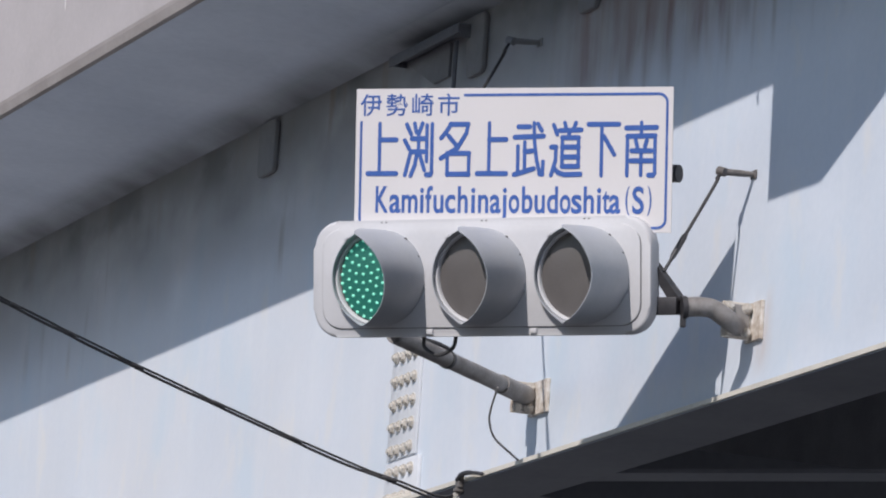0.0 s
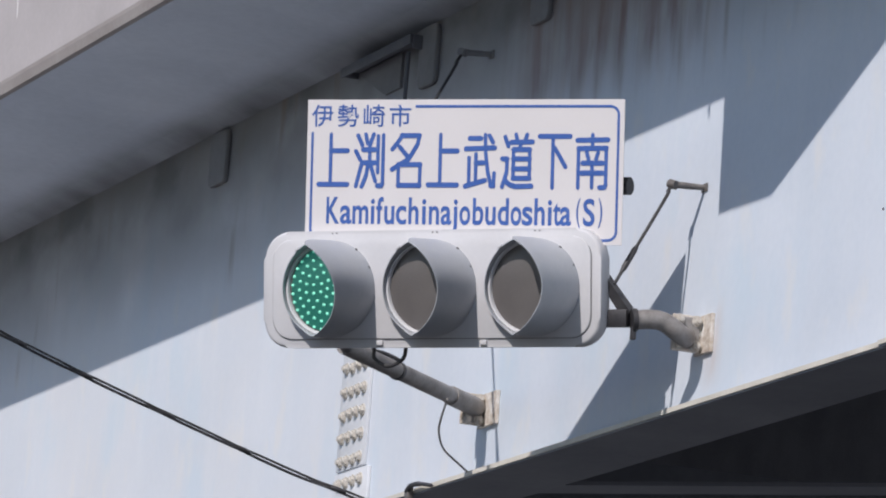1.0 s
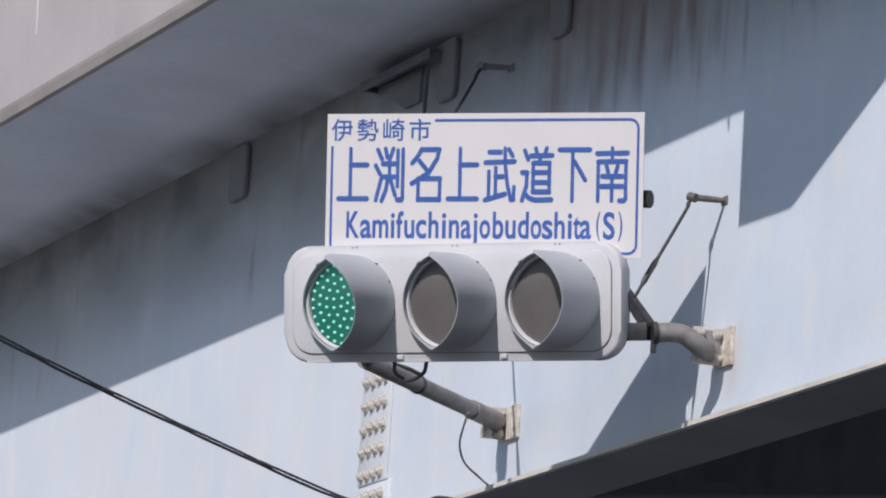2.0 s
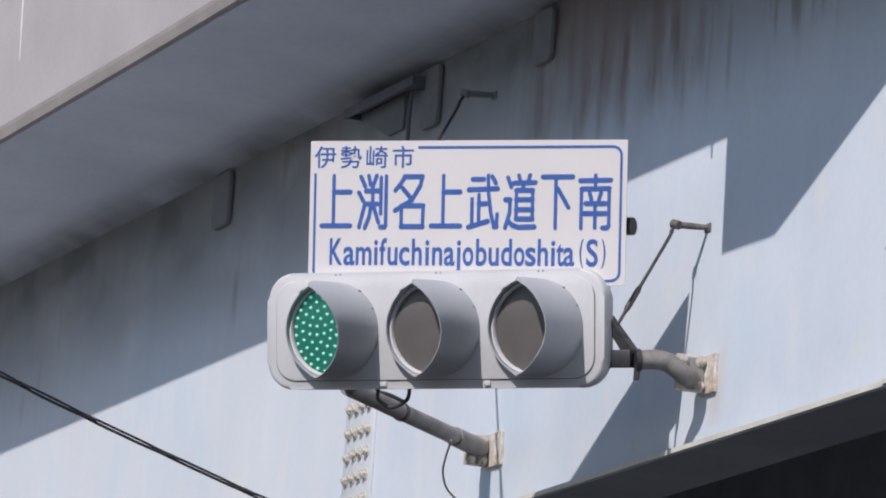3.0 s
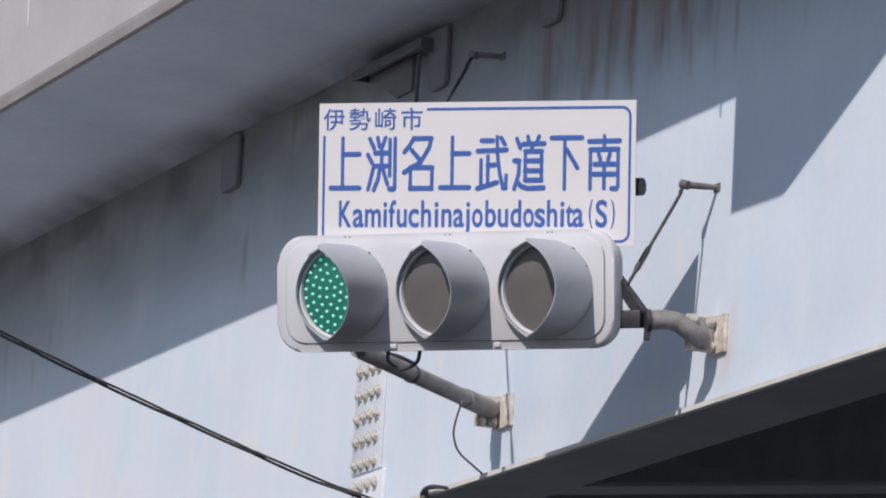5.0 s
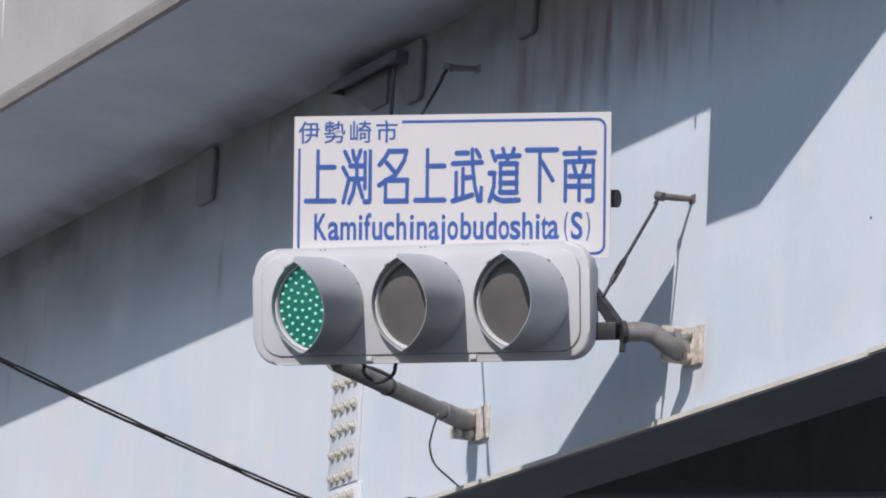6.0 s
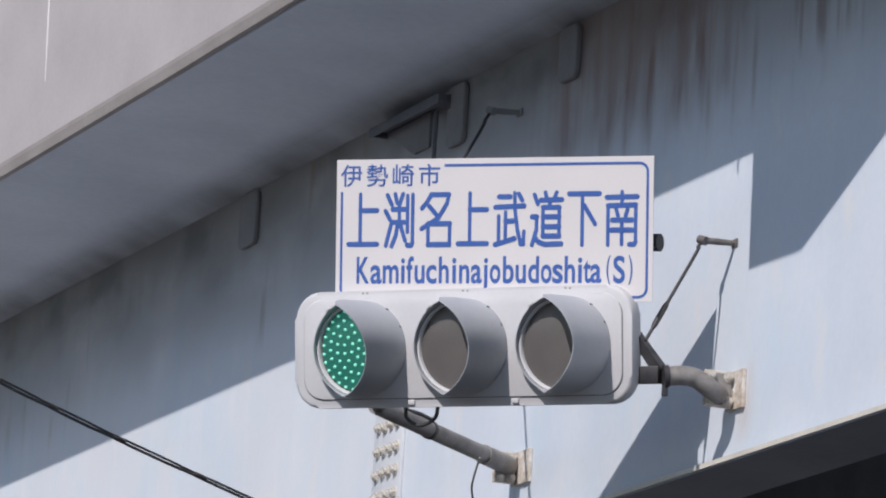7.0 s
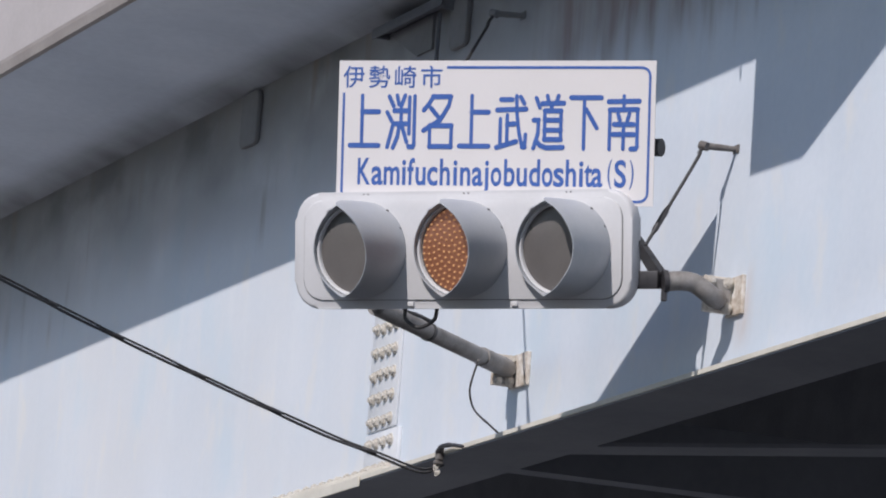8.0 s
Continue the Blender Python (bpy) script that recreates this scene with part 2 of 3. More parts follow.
def curve_pts(pts, steps=8):
    """Catmull-Rom through the points."""
    p = [Vector(q) for q in pts]
    p = [2 * p[0] - p[1]] + p + [2 * p[-1] - p[-2]]
    out = []
    for i in range(1, len(p) - 2):
        for s in range(steps):
            t = s / steps
            out.append(0.5 * (2 * p[i] + (p[i + 1] - p[i - 1]) * t + (2 * p[i - 1] - 5 * p[i] + 4 * p[i + 1] - p[i + 2]) * t * t
                              + (3 * p[i] - p[i - 1] - 3 * p[i + 1] + p[i + 2]) * t ** 3))
    return out + [p[-2]]


def prism(bm, outline, y0, y1):
    """Extrudes an outline of (x, z) from y0 to y1."""
    a = [bm.verts.new((x, y0, z)) for x, z in outline]
    b = [bm.verts.new((x, y1, z)) for x, z in outline]
    bm.faces.new(a)
    bm.faces.new(b[::-1])
    for i in range(len(a)):
        j = (i + 1) % len(a)
        bm.faces.new((a[j], a[i], b[i], b[j]))
    return a, b


def rounded(x0, x1, z0, z1, r, seg=8):
    out = []
    for cx, cz, a0 in ((x1 - r, z1 - r, 0), (x0 + r, z1 - r, 90), (x0 + r, z0 + r, 180), (x1 - r, z0 + r, 270)):
        for i in range(seg + 1):
            a = radians(a0 + 90 * i / seg)
            out.append((cx + r * math.cos(a), cz + r * math.sin(a)))
    return out


def soft_prism(bm, outline, y0, y1, bev):
    a, b = prism(bm, outline, y0, y1)
    bm.edges.ensure_lookup_table()
    sa, sb = set(a), set(b)
    edges = [e for e in bm.edges if (e.verts[0] in sa and e.verts[1] in sa) or (e.verts[0] in sb and e.verts[1] in sb)]
    bmesh.ops.bevel(bm, geom=edges, offset=bev, segments=3, affect="EDGES", profile=0.5)
    return bm


def profile_x(bm, outline, x0, x1):
    """Extrudes an outline of (y, z) along x."""
    a = [bm.verts.new((x0, y, z)) for y, z in outline]
    b = [bm.verts.new((x1, y, z)) for y, z in outline]
    bm.faces.new(a)
    bm.faces.new(b[::-1])
    for i in range(len(a)):
        j = (i + 1) % len(a)
        bm.faces.new((a[j], a[i], b[i], b[j]))
    return bm


def run_x(bm, outline, stations):
    """Carries an outline of (y, z) along x through stations of (x, rise)."""
    rows = [[bm.verts.new((x, y, z + rise)) for y, z in outline] for x, rise in stations]
    for a, b in zip(rows, rows[1:]):
        for i in range(len(a)):
            j = (i + 1) % len(a)
            bm.faces.new((a[j], a[i], b[i], b[j]))
    bm.faces.new(rows[0])
    bm.faces.new(rows[-1][::-1])
    return bm


# ---- ground ----
ground_bm = bmesh.new()
bmesh.ops.create_grid(ground_bm, x_segments=8, y_segments=8, size=2500)
tagged(part("ground", ground_bm, M_ASPHALT, smooth=0), "grey asphalt ground under and around the bridge", "ground", kind="structure")

# ---- bridge: x along the girder, y into it, z up ----
BRIDGE = pose(0.363, 21.424, 0, 0, 0, -70.05)
X0, X1 = -46.0, 44.0
# unseen pale slab, added to bounce sunlight up under the overhang
bounce_bm = box(bmesh.new(), -44.0, -2.5, -7.5, -0.6, -0.1, 0.12, 0.02)
bounce_ob = part("pavement", bounce_bm, material("pale_bounce_concrete", (0.36, 0.355, 0.345), (0.48, 0.475, 0.46), 1.2, 0.85, 0, 0.2, 30), smooth=0)
bounce_ob.matrix_world = BRIDGE
tagged(bounce_ob, "unseen pale concrete slab that bounces light up to the overhang", "pavement", kind="structure")
BOTTOM, TOP = 4.73, 6.53
bridge = thing("bridge", BRIDGE, "pale blue steel girder bridge with a concrete deck edge", "bridge", kind="structure")
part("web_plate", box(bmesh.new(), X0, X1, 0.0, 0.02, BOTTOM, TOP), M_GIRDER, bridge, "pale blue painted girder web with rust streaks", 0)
part("bottom_flange", box(bmesh.new(), X0, X1, -0.06, 0.258, BOTTOM - 0.016, BOTTOM), M_UNDER, bridge, "dark grey bottom flange", 0)
part("flange_edge", box(bmesh.new(), X0, X1, -0.066, -0.0605, BOTTOM - 0.010, BOTTOM + 0.006), M_FLANGE, bridge, "cream painted flange edge", 0)
part("cover_plate", box(bmesh.new(), 3.42, 7.5, -0.078, -0.0665, BOTTOM - 0.016, BOTTOM), M_UNDER, bridge, "", 0)
part("cover_plate", box(bmesh.new(), 3.42, 7.5, -0.083, -0.0785, BOTTOM - 0.010, BOTTOM + 0.004), M_FLANGE, bridge, "", 0)
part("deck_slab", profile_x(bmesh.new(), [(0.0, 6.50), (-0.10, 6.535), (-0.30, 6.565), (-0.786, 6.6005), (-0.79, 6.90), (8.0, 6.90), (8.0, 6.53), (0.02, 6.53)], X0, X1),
     M_SOFFIT, bridge, "grey concrete overhang, darkened near the girder by grime and painted shade", 0)
part("deck_lip", run_x(bmesh.new(), [(-0.780, 6.606), (-0.788, 6.601), (-0.800, 6.6005), (-0.810, 6.603), (-0.816, 6.640), (-0.816, 6.657), (-0.76, 6.657)],
                       [(X0, 0.0), (-1.8, 0.0), (1.8, 0.019), (4.0, 0.034), (X1, 0.034)]), M_LIP, bridge, "brown stained lower lip", 0)
part("parapet", box(bmesh.new(), X0, X1, -0.805, -0.56, 6.655, 7.85), M_CONCRETE, bridge, "pale pinkish grey concrete parapet", 0)
part("far_parapet", box(bmesh.new(), X0, X1, 7.8, 8.0, 6.90, 7.85), M_CONCRETE, bridge, "", 0)
part("lime_streak", tube(bmesh.new(), [(-3.475, -0.805, 6.90), (-3.485, -0.805, 7.05), (-3.50, -0.805, 7.25), (-3.52, -0.805, 7.7)], [0.002, 0.0045, 0.0055, 0.006], 8), M_WHITE_RUN, bridge, "white lime run")
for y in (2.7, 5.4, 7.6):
    part("inner_girder", box(bmesh.new(), X0, X1, y, y + 0.02, BOTTOM, TOP), M_DEEP_GREY, bridge, "", 0)
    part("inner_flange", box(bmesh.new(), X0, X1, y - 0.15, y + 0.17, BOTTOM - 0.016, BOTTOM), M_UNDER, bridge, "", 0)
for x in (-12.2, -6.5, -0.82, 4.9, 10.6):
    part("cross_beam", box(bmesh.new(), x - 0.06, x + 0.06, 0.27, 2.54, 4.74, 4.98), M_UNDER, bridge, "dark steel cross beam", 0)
for x in (-5.92, 0.0, 5.92):
    for xa, ya, xb, yb, z in ((-0.11, 0.20, 2.1, 2.47, 4.721), (2.91, 0.20, 0.64, 2.47, 4.741)):
        d = Vector((xb - xa, yb - ya, 0)).normalized() * 0.09
        quad = [(x + px, py) for px, py in ((xa - d.y, ya + d.x), (xb - d.y, yb + d.x), (xb + d.y, yb - d.x), (xa + d.y, ya - d.x))]
        bm = bmesh.new()
        low = [bm.verts.new((px, py, z)) for px, py in quad]
        high = [bm.verts.new((px, py, z + 0.014)) for px, py in quad]
        bm.faces.new(low)
        bm.faces.new(high[::-1])
        for i in range(4):
            bm.faces.new((low[i], low[(i + 1) % 4], high[(i + 1) % 4], high[i]))
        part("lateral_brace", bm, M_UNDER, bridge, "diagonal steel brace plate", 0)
# short stiffeners and fittings up under the overhang
for x, half, deep in ((-3.15, 0.10, 0.27), (-0.81, 0.085, 0.28), (0.29, 0.085, 0.24)):
    bm = bmesh.new()
    soft_prism(bm, rounded(x - half, x + half, 6.50 - deep * 0.85, 6.49, 0.03, 4), -0.022, 0.0, 0.006)
    part("stiffener", bm, M_DULL_GREY, bridge, "dull grey short stiffener under the overhang")
# a drain channel, open below, in the deep grey steel
bm = bmesh.new()
box(bm, -1.60, -0.86, -0.072, -0.062, 6.425, 6.462, 0.003)
box(bm, -1.60, -1.59, -0.061, -0.001, 6.43, 6.462, 0.003)
box(bm, -0.87, -0.86, -0.061, -0.001, 6.41, 6.462, 0.003)
box(bm, -1.589, -0.871, -0.061, -0.001, 6.452, 6.461)
part("drain_channel", bm, M_DEEP_GREY, bridge, "dark grey drain channel under the overhang")
bm = bmesh.new()
prism(bm, [(-1.56, 6.44), (-1.10, 6.44), (-1.10, 6.31), (-1.26, 6.31)], -0.012, -0.001)
part("drain_bracket", bm, M_DULL_GREY, bridge, "dull grey bracket plate", 0)
part("drain_pipe", tube(bmesh.new(), [(-0.98, -0.03, 6.42), (-0.99, -0.03, 6.1)], 0.008, 8), M_DEEP_GREY, bridge)
# unseen rod at the lip, added to cast a small spike of shadow
part("shadow_rod", tube(bmesh.new(), [(2.47, -0.79, 6.60), (2.475, -0.79, 6.562)], [0.007, 0.004], 8), M_DEEP_GREY, bridge)
part("rust_spot", tube(bmesh.new(), [(3.227, 0.0, 5.174), (3.227, -0.003, 5.174)], [0.005, 0.004], 8), M_DEEP_GREY, bridge, "small rust spot")
# unseen plate hung from the deck edge, shaped to shade the girder
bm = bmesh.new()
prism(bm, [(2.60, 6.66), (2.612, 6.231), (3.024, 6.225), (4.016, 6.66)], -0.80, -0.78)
part("shadow_plate", bm, M_DEEP_GREY, bridge, "unseen plate under the deck edge that casts a shadow on the girder", 0)
for x in (X0 + 1.5, X1 - 1.5):
    part("abutment", box(bmesh.new(), x - 1.5, x + 1.5, -1.2, 8.4, 0.0, BOTTOM - 0.02, 0.05), M_CONCRETE, bridge, "plain concrete abutment", 0)

# girder splice with its bolts
splice = part("splice_plate", box(bmesh.new(), -1.495, -1.192, -0.012, -0.0005, 4.912, 6.05, 0.002), M_SPLICE, bridge, "bolted splice plate")
low_splice = part("splice_plate", box(bmesh.new(), -1.49, -1.137, -0.016, -0.0005, 4.735, 4.902, 0.002), M_SPLICE, bridge, "bolted splice plate")
top_splice = part("splice_plate", box(bmesh.new(), -2.75, -1.16, -0.060, -0.018, BOTTOM + 0.001, BOTTOM + 0.022, 0.002), M_FLANGE, bridge, "bolted flange splice")


def bolt_mesh():
    bm = bmesh.new()
    tube(bm, [(0, 0, 0), (0, -0.004, 0)], 0.022, 12)
    tube(bm, [(0, -0.0035, 0), (0, -0.013, 0)], 0.0165, 6)
    tube(bm, [(0, -0.0125, 0), (0, -0.020, 0)], 0.0095, 8)
    bmesh.ops.recalc_face_normals(bm, faces=bm.faces)
    me = bpy.data.meshes.new("bolt")
    bm.to_mesh(me)
    bm.free()
    me.materials.append(M_BOLT)
    return me


BOLT = bolt_mesh()


def bolt(parent, x, y, z, turn=0.0, scale=1.0, pitch=0.0, yaw=0.0):
    ob = new("bolt", BOLT)
    ob.parent = parent
    ob.matrix_basis = pose(x, y, z, 0, 0, yaw) @ pose(0, 0, 0, pitch, turn, 0) @ Matrix.Scale(scale, 4)
    return ob


for r in range(13):
    for q in range(4):
        bolt(splice, -1.442 + 0.066 * q + random.uniform(-0.004, 0.004), -0.012, 4.943 + 0.088 * r + random.uniform(-0.003, 0.003), random.uniform(0, 60), 1.08)
for r in range(2):
    for q in range(4):
        bolt(low_splice, -1.432 + 0.075 * q, -0.016, 4.763 + 0.096 * r, random.uniform(0, 60), 1.08)
for q in range(17):
    bolt(top_splice, -2.68 + 0.09 * q, -0.038, BOTTOM + 0.022, random.uniform(0, 60), 0.95, -90)
part("edge_plate", box(bmesh.new(), -3.4, -1.37, -0.0745, -0.0665, BOTTOM - 0.034, BOTTOM + 0.005, 0.002), M_FLANGE, bridge, "cream splice plate on the flange edge", 0)

# ---- traffic signal: x along its face, y into it ----
SIGNAL = pose(0.126, 19.776, 5.083) @ pose(0, 0, 0, 0, 0, -28.83) @ pose(0, 0, 0, 9.211, 0, 0) @ pose(0, 0, 0, 0, 0.8, 0)
SIGN = pose(0.126, 19.776, 5.083) @ pose(0, 0, 0, 0, 0, -28.83) @ pose(0, 0, 0, 9.211, 0, 0) @ pose(0, 0, 0, 0, 2.02, 0)
signal = thing("traffic_signal", SIGNAL, "grey horizontal three-lamp traffic signal hung from the girder", "traffic light")
part("body", soft_prism(bmesh.new(), rounded(-0.626, 0.608, -0.192, 0.189, 0.092), 0.012, 0.075, 0.012), M_SIGNAL, signal, "light grey painted housing")
part("seal", soft_prism(bmesh.new(), rounded(-0.5905, 0.5765, -0.165, 0.1615, 0.070), 0.009, 0.014, 0.001), M_SEAM, signal, "dark rubber seal")
part("front_door", soft_prism(bmesh.new(), rounded(-0.588, 0.574, -0.1625, 0.163, 0.067), 0.006, 0.014, 0.003), M_SIGNAL, signal, "light grey front cover")
LAMPS = (-0.372, 0.0, 0.372)
LENS_R = 0.149
R = 0.158


# how far each hood reaches at each angle round its lamp: the three were bent a little differently
HOOD_AT = (-180, -150, -122, -112, -100, -78, -60, -40, -18, 1, 23, 45, 60, 70, 80, 84, 88, 92, 102, 118, 132, 150, 180)
HOOD_A = (0.027, 0.026, 0.028, 0.045, 0.080, 0.157, 0.199, 0.224, 0.249, 0.268, 0.293, 0.318, 0.325, 0.262, 0.185, 0.155, 0.115, 0.084, 0.060, 0.048, 0.038, 0.031, 0.027)
HOOD_C = (0.027, 0.026, 0.028, 0.048, 0.092, 0.194, 0.228, 0.250, 0.252, 0.256, 0.270, 0.274, 0.277, 0.262, 0.190, 0.160, 0.116, 0.084, 0.060, 0.048, 0.038, 0.031, 0.027)


def visor_mesh(share):
    """A hood cut askew: deep on one side, a mere rim on the other; share blends the two cuts."""
    bm, seg, thick = bmesh.new(), 120, 0.0025
    rows = []
    for k in range(seg):
        a = 2 * math.pi * k / seg
        deg = (math.degrees(a) + 180) % 360 - 180
        about = np.linspace(deg - 4, deg + 4, 5)
        d = float(np.mean((1 - share) * np.interp(about, HOOD_AT, HOOD_A) + share * np.interp(about, HOOD_AT, HOOD_C)))
        c, s = 1.035 * math.cos(a), math.sin(a)
        rows.append([bm.verts.new(p) for p in ((R * c, 0.012, R * s), (R * c, -d, R * s), ((R - thick) * c, -d, (R - thick) * s), ((R - thick) * c, 0.012, (R - thick) * s))])
    for k in range(seg):
        p, q = rows[k], rows[(k + 1) % seg]
        for i in range(4):
            j = (i + 1) % 4
            bm.faces.new((p[i], p[j], q[j], q[i]))
    return bm


def lens_mesh(y, radius=LENS_R):
    bm = bmesh.new()
    last = None
    for i in range(1, 7):
        r = radius * i / 6
        ring = [bm.verts.new((r * math.cos(a * math.pi / 24), y - 0.012 * (1 - (i / 6) ** 2), r * math.sin(a * math.pi / 24))) for a in range(48)]
        if last is None:
            bm.faces.new(ring)
        else:
            for k in range(48):
                bm.faces.new((last[k], ring[k], ring[(k + 1) % 48], last[(k + 1) % 48]))
        last = ring
    return bm


def led_dots(step, rings, radius, y):
    """Diodes in rings round the middle of the lens."""
    bm = bmesh.new()
    for ring in range(rings + 1):
        for k in range(max(1, 6 * ring)):
            a = 2 * math.pi * k / max(1, 6 * ring) + 0.4 * ring
            off = ring * step
            x, z = off * math.cos(a), off * math.sin(a)
            yy = y - 0.012 * (1 - (off / LENS_R) ** 2)
            tube(bm, [(x, yy, z), (x, yy - 0.004, z), (x, yy - 0.006, z)], [radius, radius, radius * 0.5], 7)
    return bm


ON, OFF = 0.0, 0.055
FACE = 0.002
for x, share in zip(LAMPS, (0.0, 0.5, 1.0)):
    visor = part("visor", visor_mesh(share), M_VISOR, signal, "blue-grey hood cut askew")
    visor.location.x = x
    tab = bmesh.new()
    box(tab, -0.009, 0.009, -0.046, -0.01, R + 0.001, R + 0.010, 0.002)
    bmesh.ops.rotate(tab, cent=(0, 0, 0), matrix=Matrix.Rotation(radians(-38), 3, "Y"), verts=tab.verts)
    part("tab", tab, M_SIGNAL, visor, "pale grey fixing tab")
    for a in (52, 25, -150):
        tab = bmesh.new()
        box(tab, -0.004, 0.004, -0.008, 0.0, R, R + 0.0055, 0.001)
        bmesh.ops.rotate(tab, cent=(0, 0, 0), matrix=Matrix.Rotation(radians(90 - a), 3, "Y"), verts=tab.verts)
        part("tab", tab, M_GAP, visor)
    part("lens", lens_mesh(FACE), M_LENS, signal, "unlit smoked lens").location.x = x
    bm, rim = bmesh.new(), []
    for k in range(64):
        c, s = math.cos(k * math.pi / 32), math.sin(k * math.pi / 32)
        rim.append([bm.verts.new((r * c * 1.03, y, r * s)) for r, y in ((0.1445, 0.006), (0.1445, -0.004), (0.148, -0.010), (0.1535, -0.011), (0.1535, 0.006))])
    for k in range(64):
        p, q = rim[k], rim[(k + 1) % 64]
        for i in range(5):
            bm.faces.new((p[i], p[(i + 1) % 5], q[(i + 1) % 5], q[i]))
    part("bezel", bm, M_SIGNAL, signal, "light grey bezel ring").location.x = x
green_panel = part("led_panel", lens_mesh(FACE - 0.005, 0.141), M_GREEN, signal, "green lamp module, lit until it changes to amber")
green_leds = part("diode_face", led_dots(0.0270, 5, 0.0052, FACE - 0.005), M_GREEN_LED, green_panel, "bright green light-emitting diodes")
amber_panel = part("led_panel", lens_mesh(FACE - 0.005, 0.141), M_AMBER, signal, "amber lamp module, lit at the end")
amber_leds = part("diode_face", led_dots(0.0192, 7, 0.0041, FACE - 0.005), M_AMBER_LED, amber_panel, "bright amber light-emitting diodes")
for cluster in (green_leds, amber_leds):
    tagged(cluster, kind="stuff")
for x in (-0.362, 0.008, 0.38):
    for dx in (-0.008, 0.008):
        part("screw", tube(bmesh.new(), [(x + dx, 0.02, 0.1815), (x + dx, 0.0105, 0.1815)], 0.0028, 8), M_SEAM, signal)
for x, z in ((-0.19, -0.177), (0.19, -0.177)):
    part("latch", box(bmesh.new(), x - 0.012, x + 0.012, 0.004, 0.02, z - 0.008, z + 0.008, 0.002), M_SIGNAL, signal)
part("cable_loop", tube(bmesh.new(), curve_pts([(-0.237, 0.06, -0.19), (-0.236, 0.06, -0.226), (-0.186, 0.055, -0.252), (-0.133, 0.06, -0.229), (-0.12, 0.06, -0.188)]), 0.0065, 10), M_RUBBER, signal, "black cable loop")
part("bracket", tube(bmesh.new(), [(0.590, 0.078, 0.028), (0.668, 0.095, -0.088)], [0.021, 0.026], 4), M_DARK, signal, "dark steel bracket strap")
part("bracket", box(bmesh.new(), 0.58, 0.675, 0.062, 0.11, -0.129, -0.072, 0.004), M_DARK, signal, "dark steel bracket")

# ---- name sign over the signal ----
SW, SH, SX, SZ = 1.159, 0.467, 0.08 - 1.159 / 2, 0.613
sign = thing("name_sign", SIGN @ pose(SX, 0.05, SZ), "white intersection name sign with blue lettering above the signal", "sign")
part("panel", box(bmesh.new(), 0, SW, 0.0, 0.003, -SH, 0, 0.001), M_SIGN, sign, "white reflective sheet", 0)
for z in (-0.11, -0.27):
    part("rail", box(bmesh.new(), 0.02, SW - 0.02, 0.004, 0.03, z - 0.02, z + 0.02, 0.003), M_GALV, sign, "", 0)
part("rail_pipe", tube(bmesh.new(), [(0.25, 0.062, -0.275), (SW - 0.005, 0.062, -0.275)], 0.029, 20), M_DARK, sign, "dark pipe behind the panel")
for x in (0.3, 0.85):
    part("post", tube(bmesh.new(), [(x, 0.062, -0.06), (x, 0.062, -0.47)], 0.022, 12), M_GALV, sign)
U, V = SW / 561.0, SH / 252.0


def ribbon(bm, pts, w, y=-0.0012):
    p = [Vector((a * U, 0, -b * V)) for a, b in pts]
    rows = []
    for i, q in enumerate(p):
        way = (p[min(i + 1, len(p) - 1)] - p[max(i - 1, 0)]).normalized()
        side = Vector((-way.z, 0, way.x)) * w / 2
        rows.append([bm.verts.new(q + side * s + Vector((0, yy, 0))) for s, yy in ((1, y), (-1, y), (-1, 0), (1, 0))])
    for a, b in zip(rows, rows[1:]):
        for i in range(4):
            bm.faces.new((a[i], a[(i + 1) % 4], b[(i + 1) % 4], b[i]))
    bm.faces.new(rows[0])
    bm.faces.new(rows[-1][::-1])
    return bm


def arc(cx, cy, r, a0, a1, n=6):
    return [(cx + r * math.cos(radians(a0 + (a1 - a0) * i / n)), cy + r * math.sin(radians(a0 + (a1 - a0) * i / n))) for i in range(n + 1)]


frame_line = [(194, 12)] + arc(536, 27, 15, -90, 0) + arc(536, 229, 15, 0, 90) + arc(25, 229, 15, 90, 180) + [(10, 57)]
part("border", ribbon(bmesh.new(), frame_line, 0.0085), M_BLUE, sign, "thin blue border line", 0)


def lettering(text, x0, x1, y0, y1, weight, by="box"):
    """Text laid into the rectangle x0..x1, y0..y1 of the sign."""
    c = bpy.data.curves.new("lettering", "FONT")
    c.body, c.extrude, c.offset, c.resolution_u = text, 0.004, weight, 5
    src = bpy.data.objects.new("lettering_source", c)
    scene.collection.objects.link(src)
    bpy.context.view_layer.update()
    me = bpy.data.meshes.new_from_object(src.evaluated_get(bpy.context.evaluated_depsgraph_get()))
    bpy.data.objects.remove(src)
    co = np.empty(len(me.vertices) * 3)
    me.vertices.foreach_get("co", co)
    co = co.reshape(-1, 3)
    lo, hi = co.min(0), co.max(0)
    if by == "cap":
        lo[1], hi[1] = -weight, 0.682 + weight
    out = np.empty_like(co)
    out[:, 0] = (x0 + (co[:, 0] - lo[0]) / (hi[0] - lo[0]) * (x1 - x0)) * U
    out[:, 2] = -(y1 - (co[:, 1] - lo[1]) / (hi[1] - lo[1]) * (y1 - y0)) * V
    out[:, 1] = np.where(co[:, 2] > 0, -0.0013, 0.0005)
    me.vertices.foreach_set("co", out.ravel())
    me.update()
    me.materials.clear()
    me.materials.append(M_BLUE)
    me.name = "lettering"
    ob = new("lettering", me)
    ob.parent = sign
    return tagged(ob, "blue lettering")


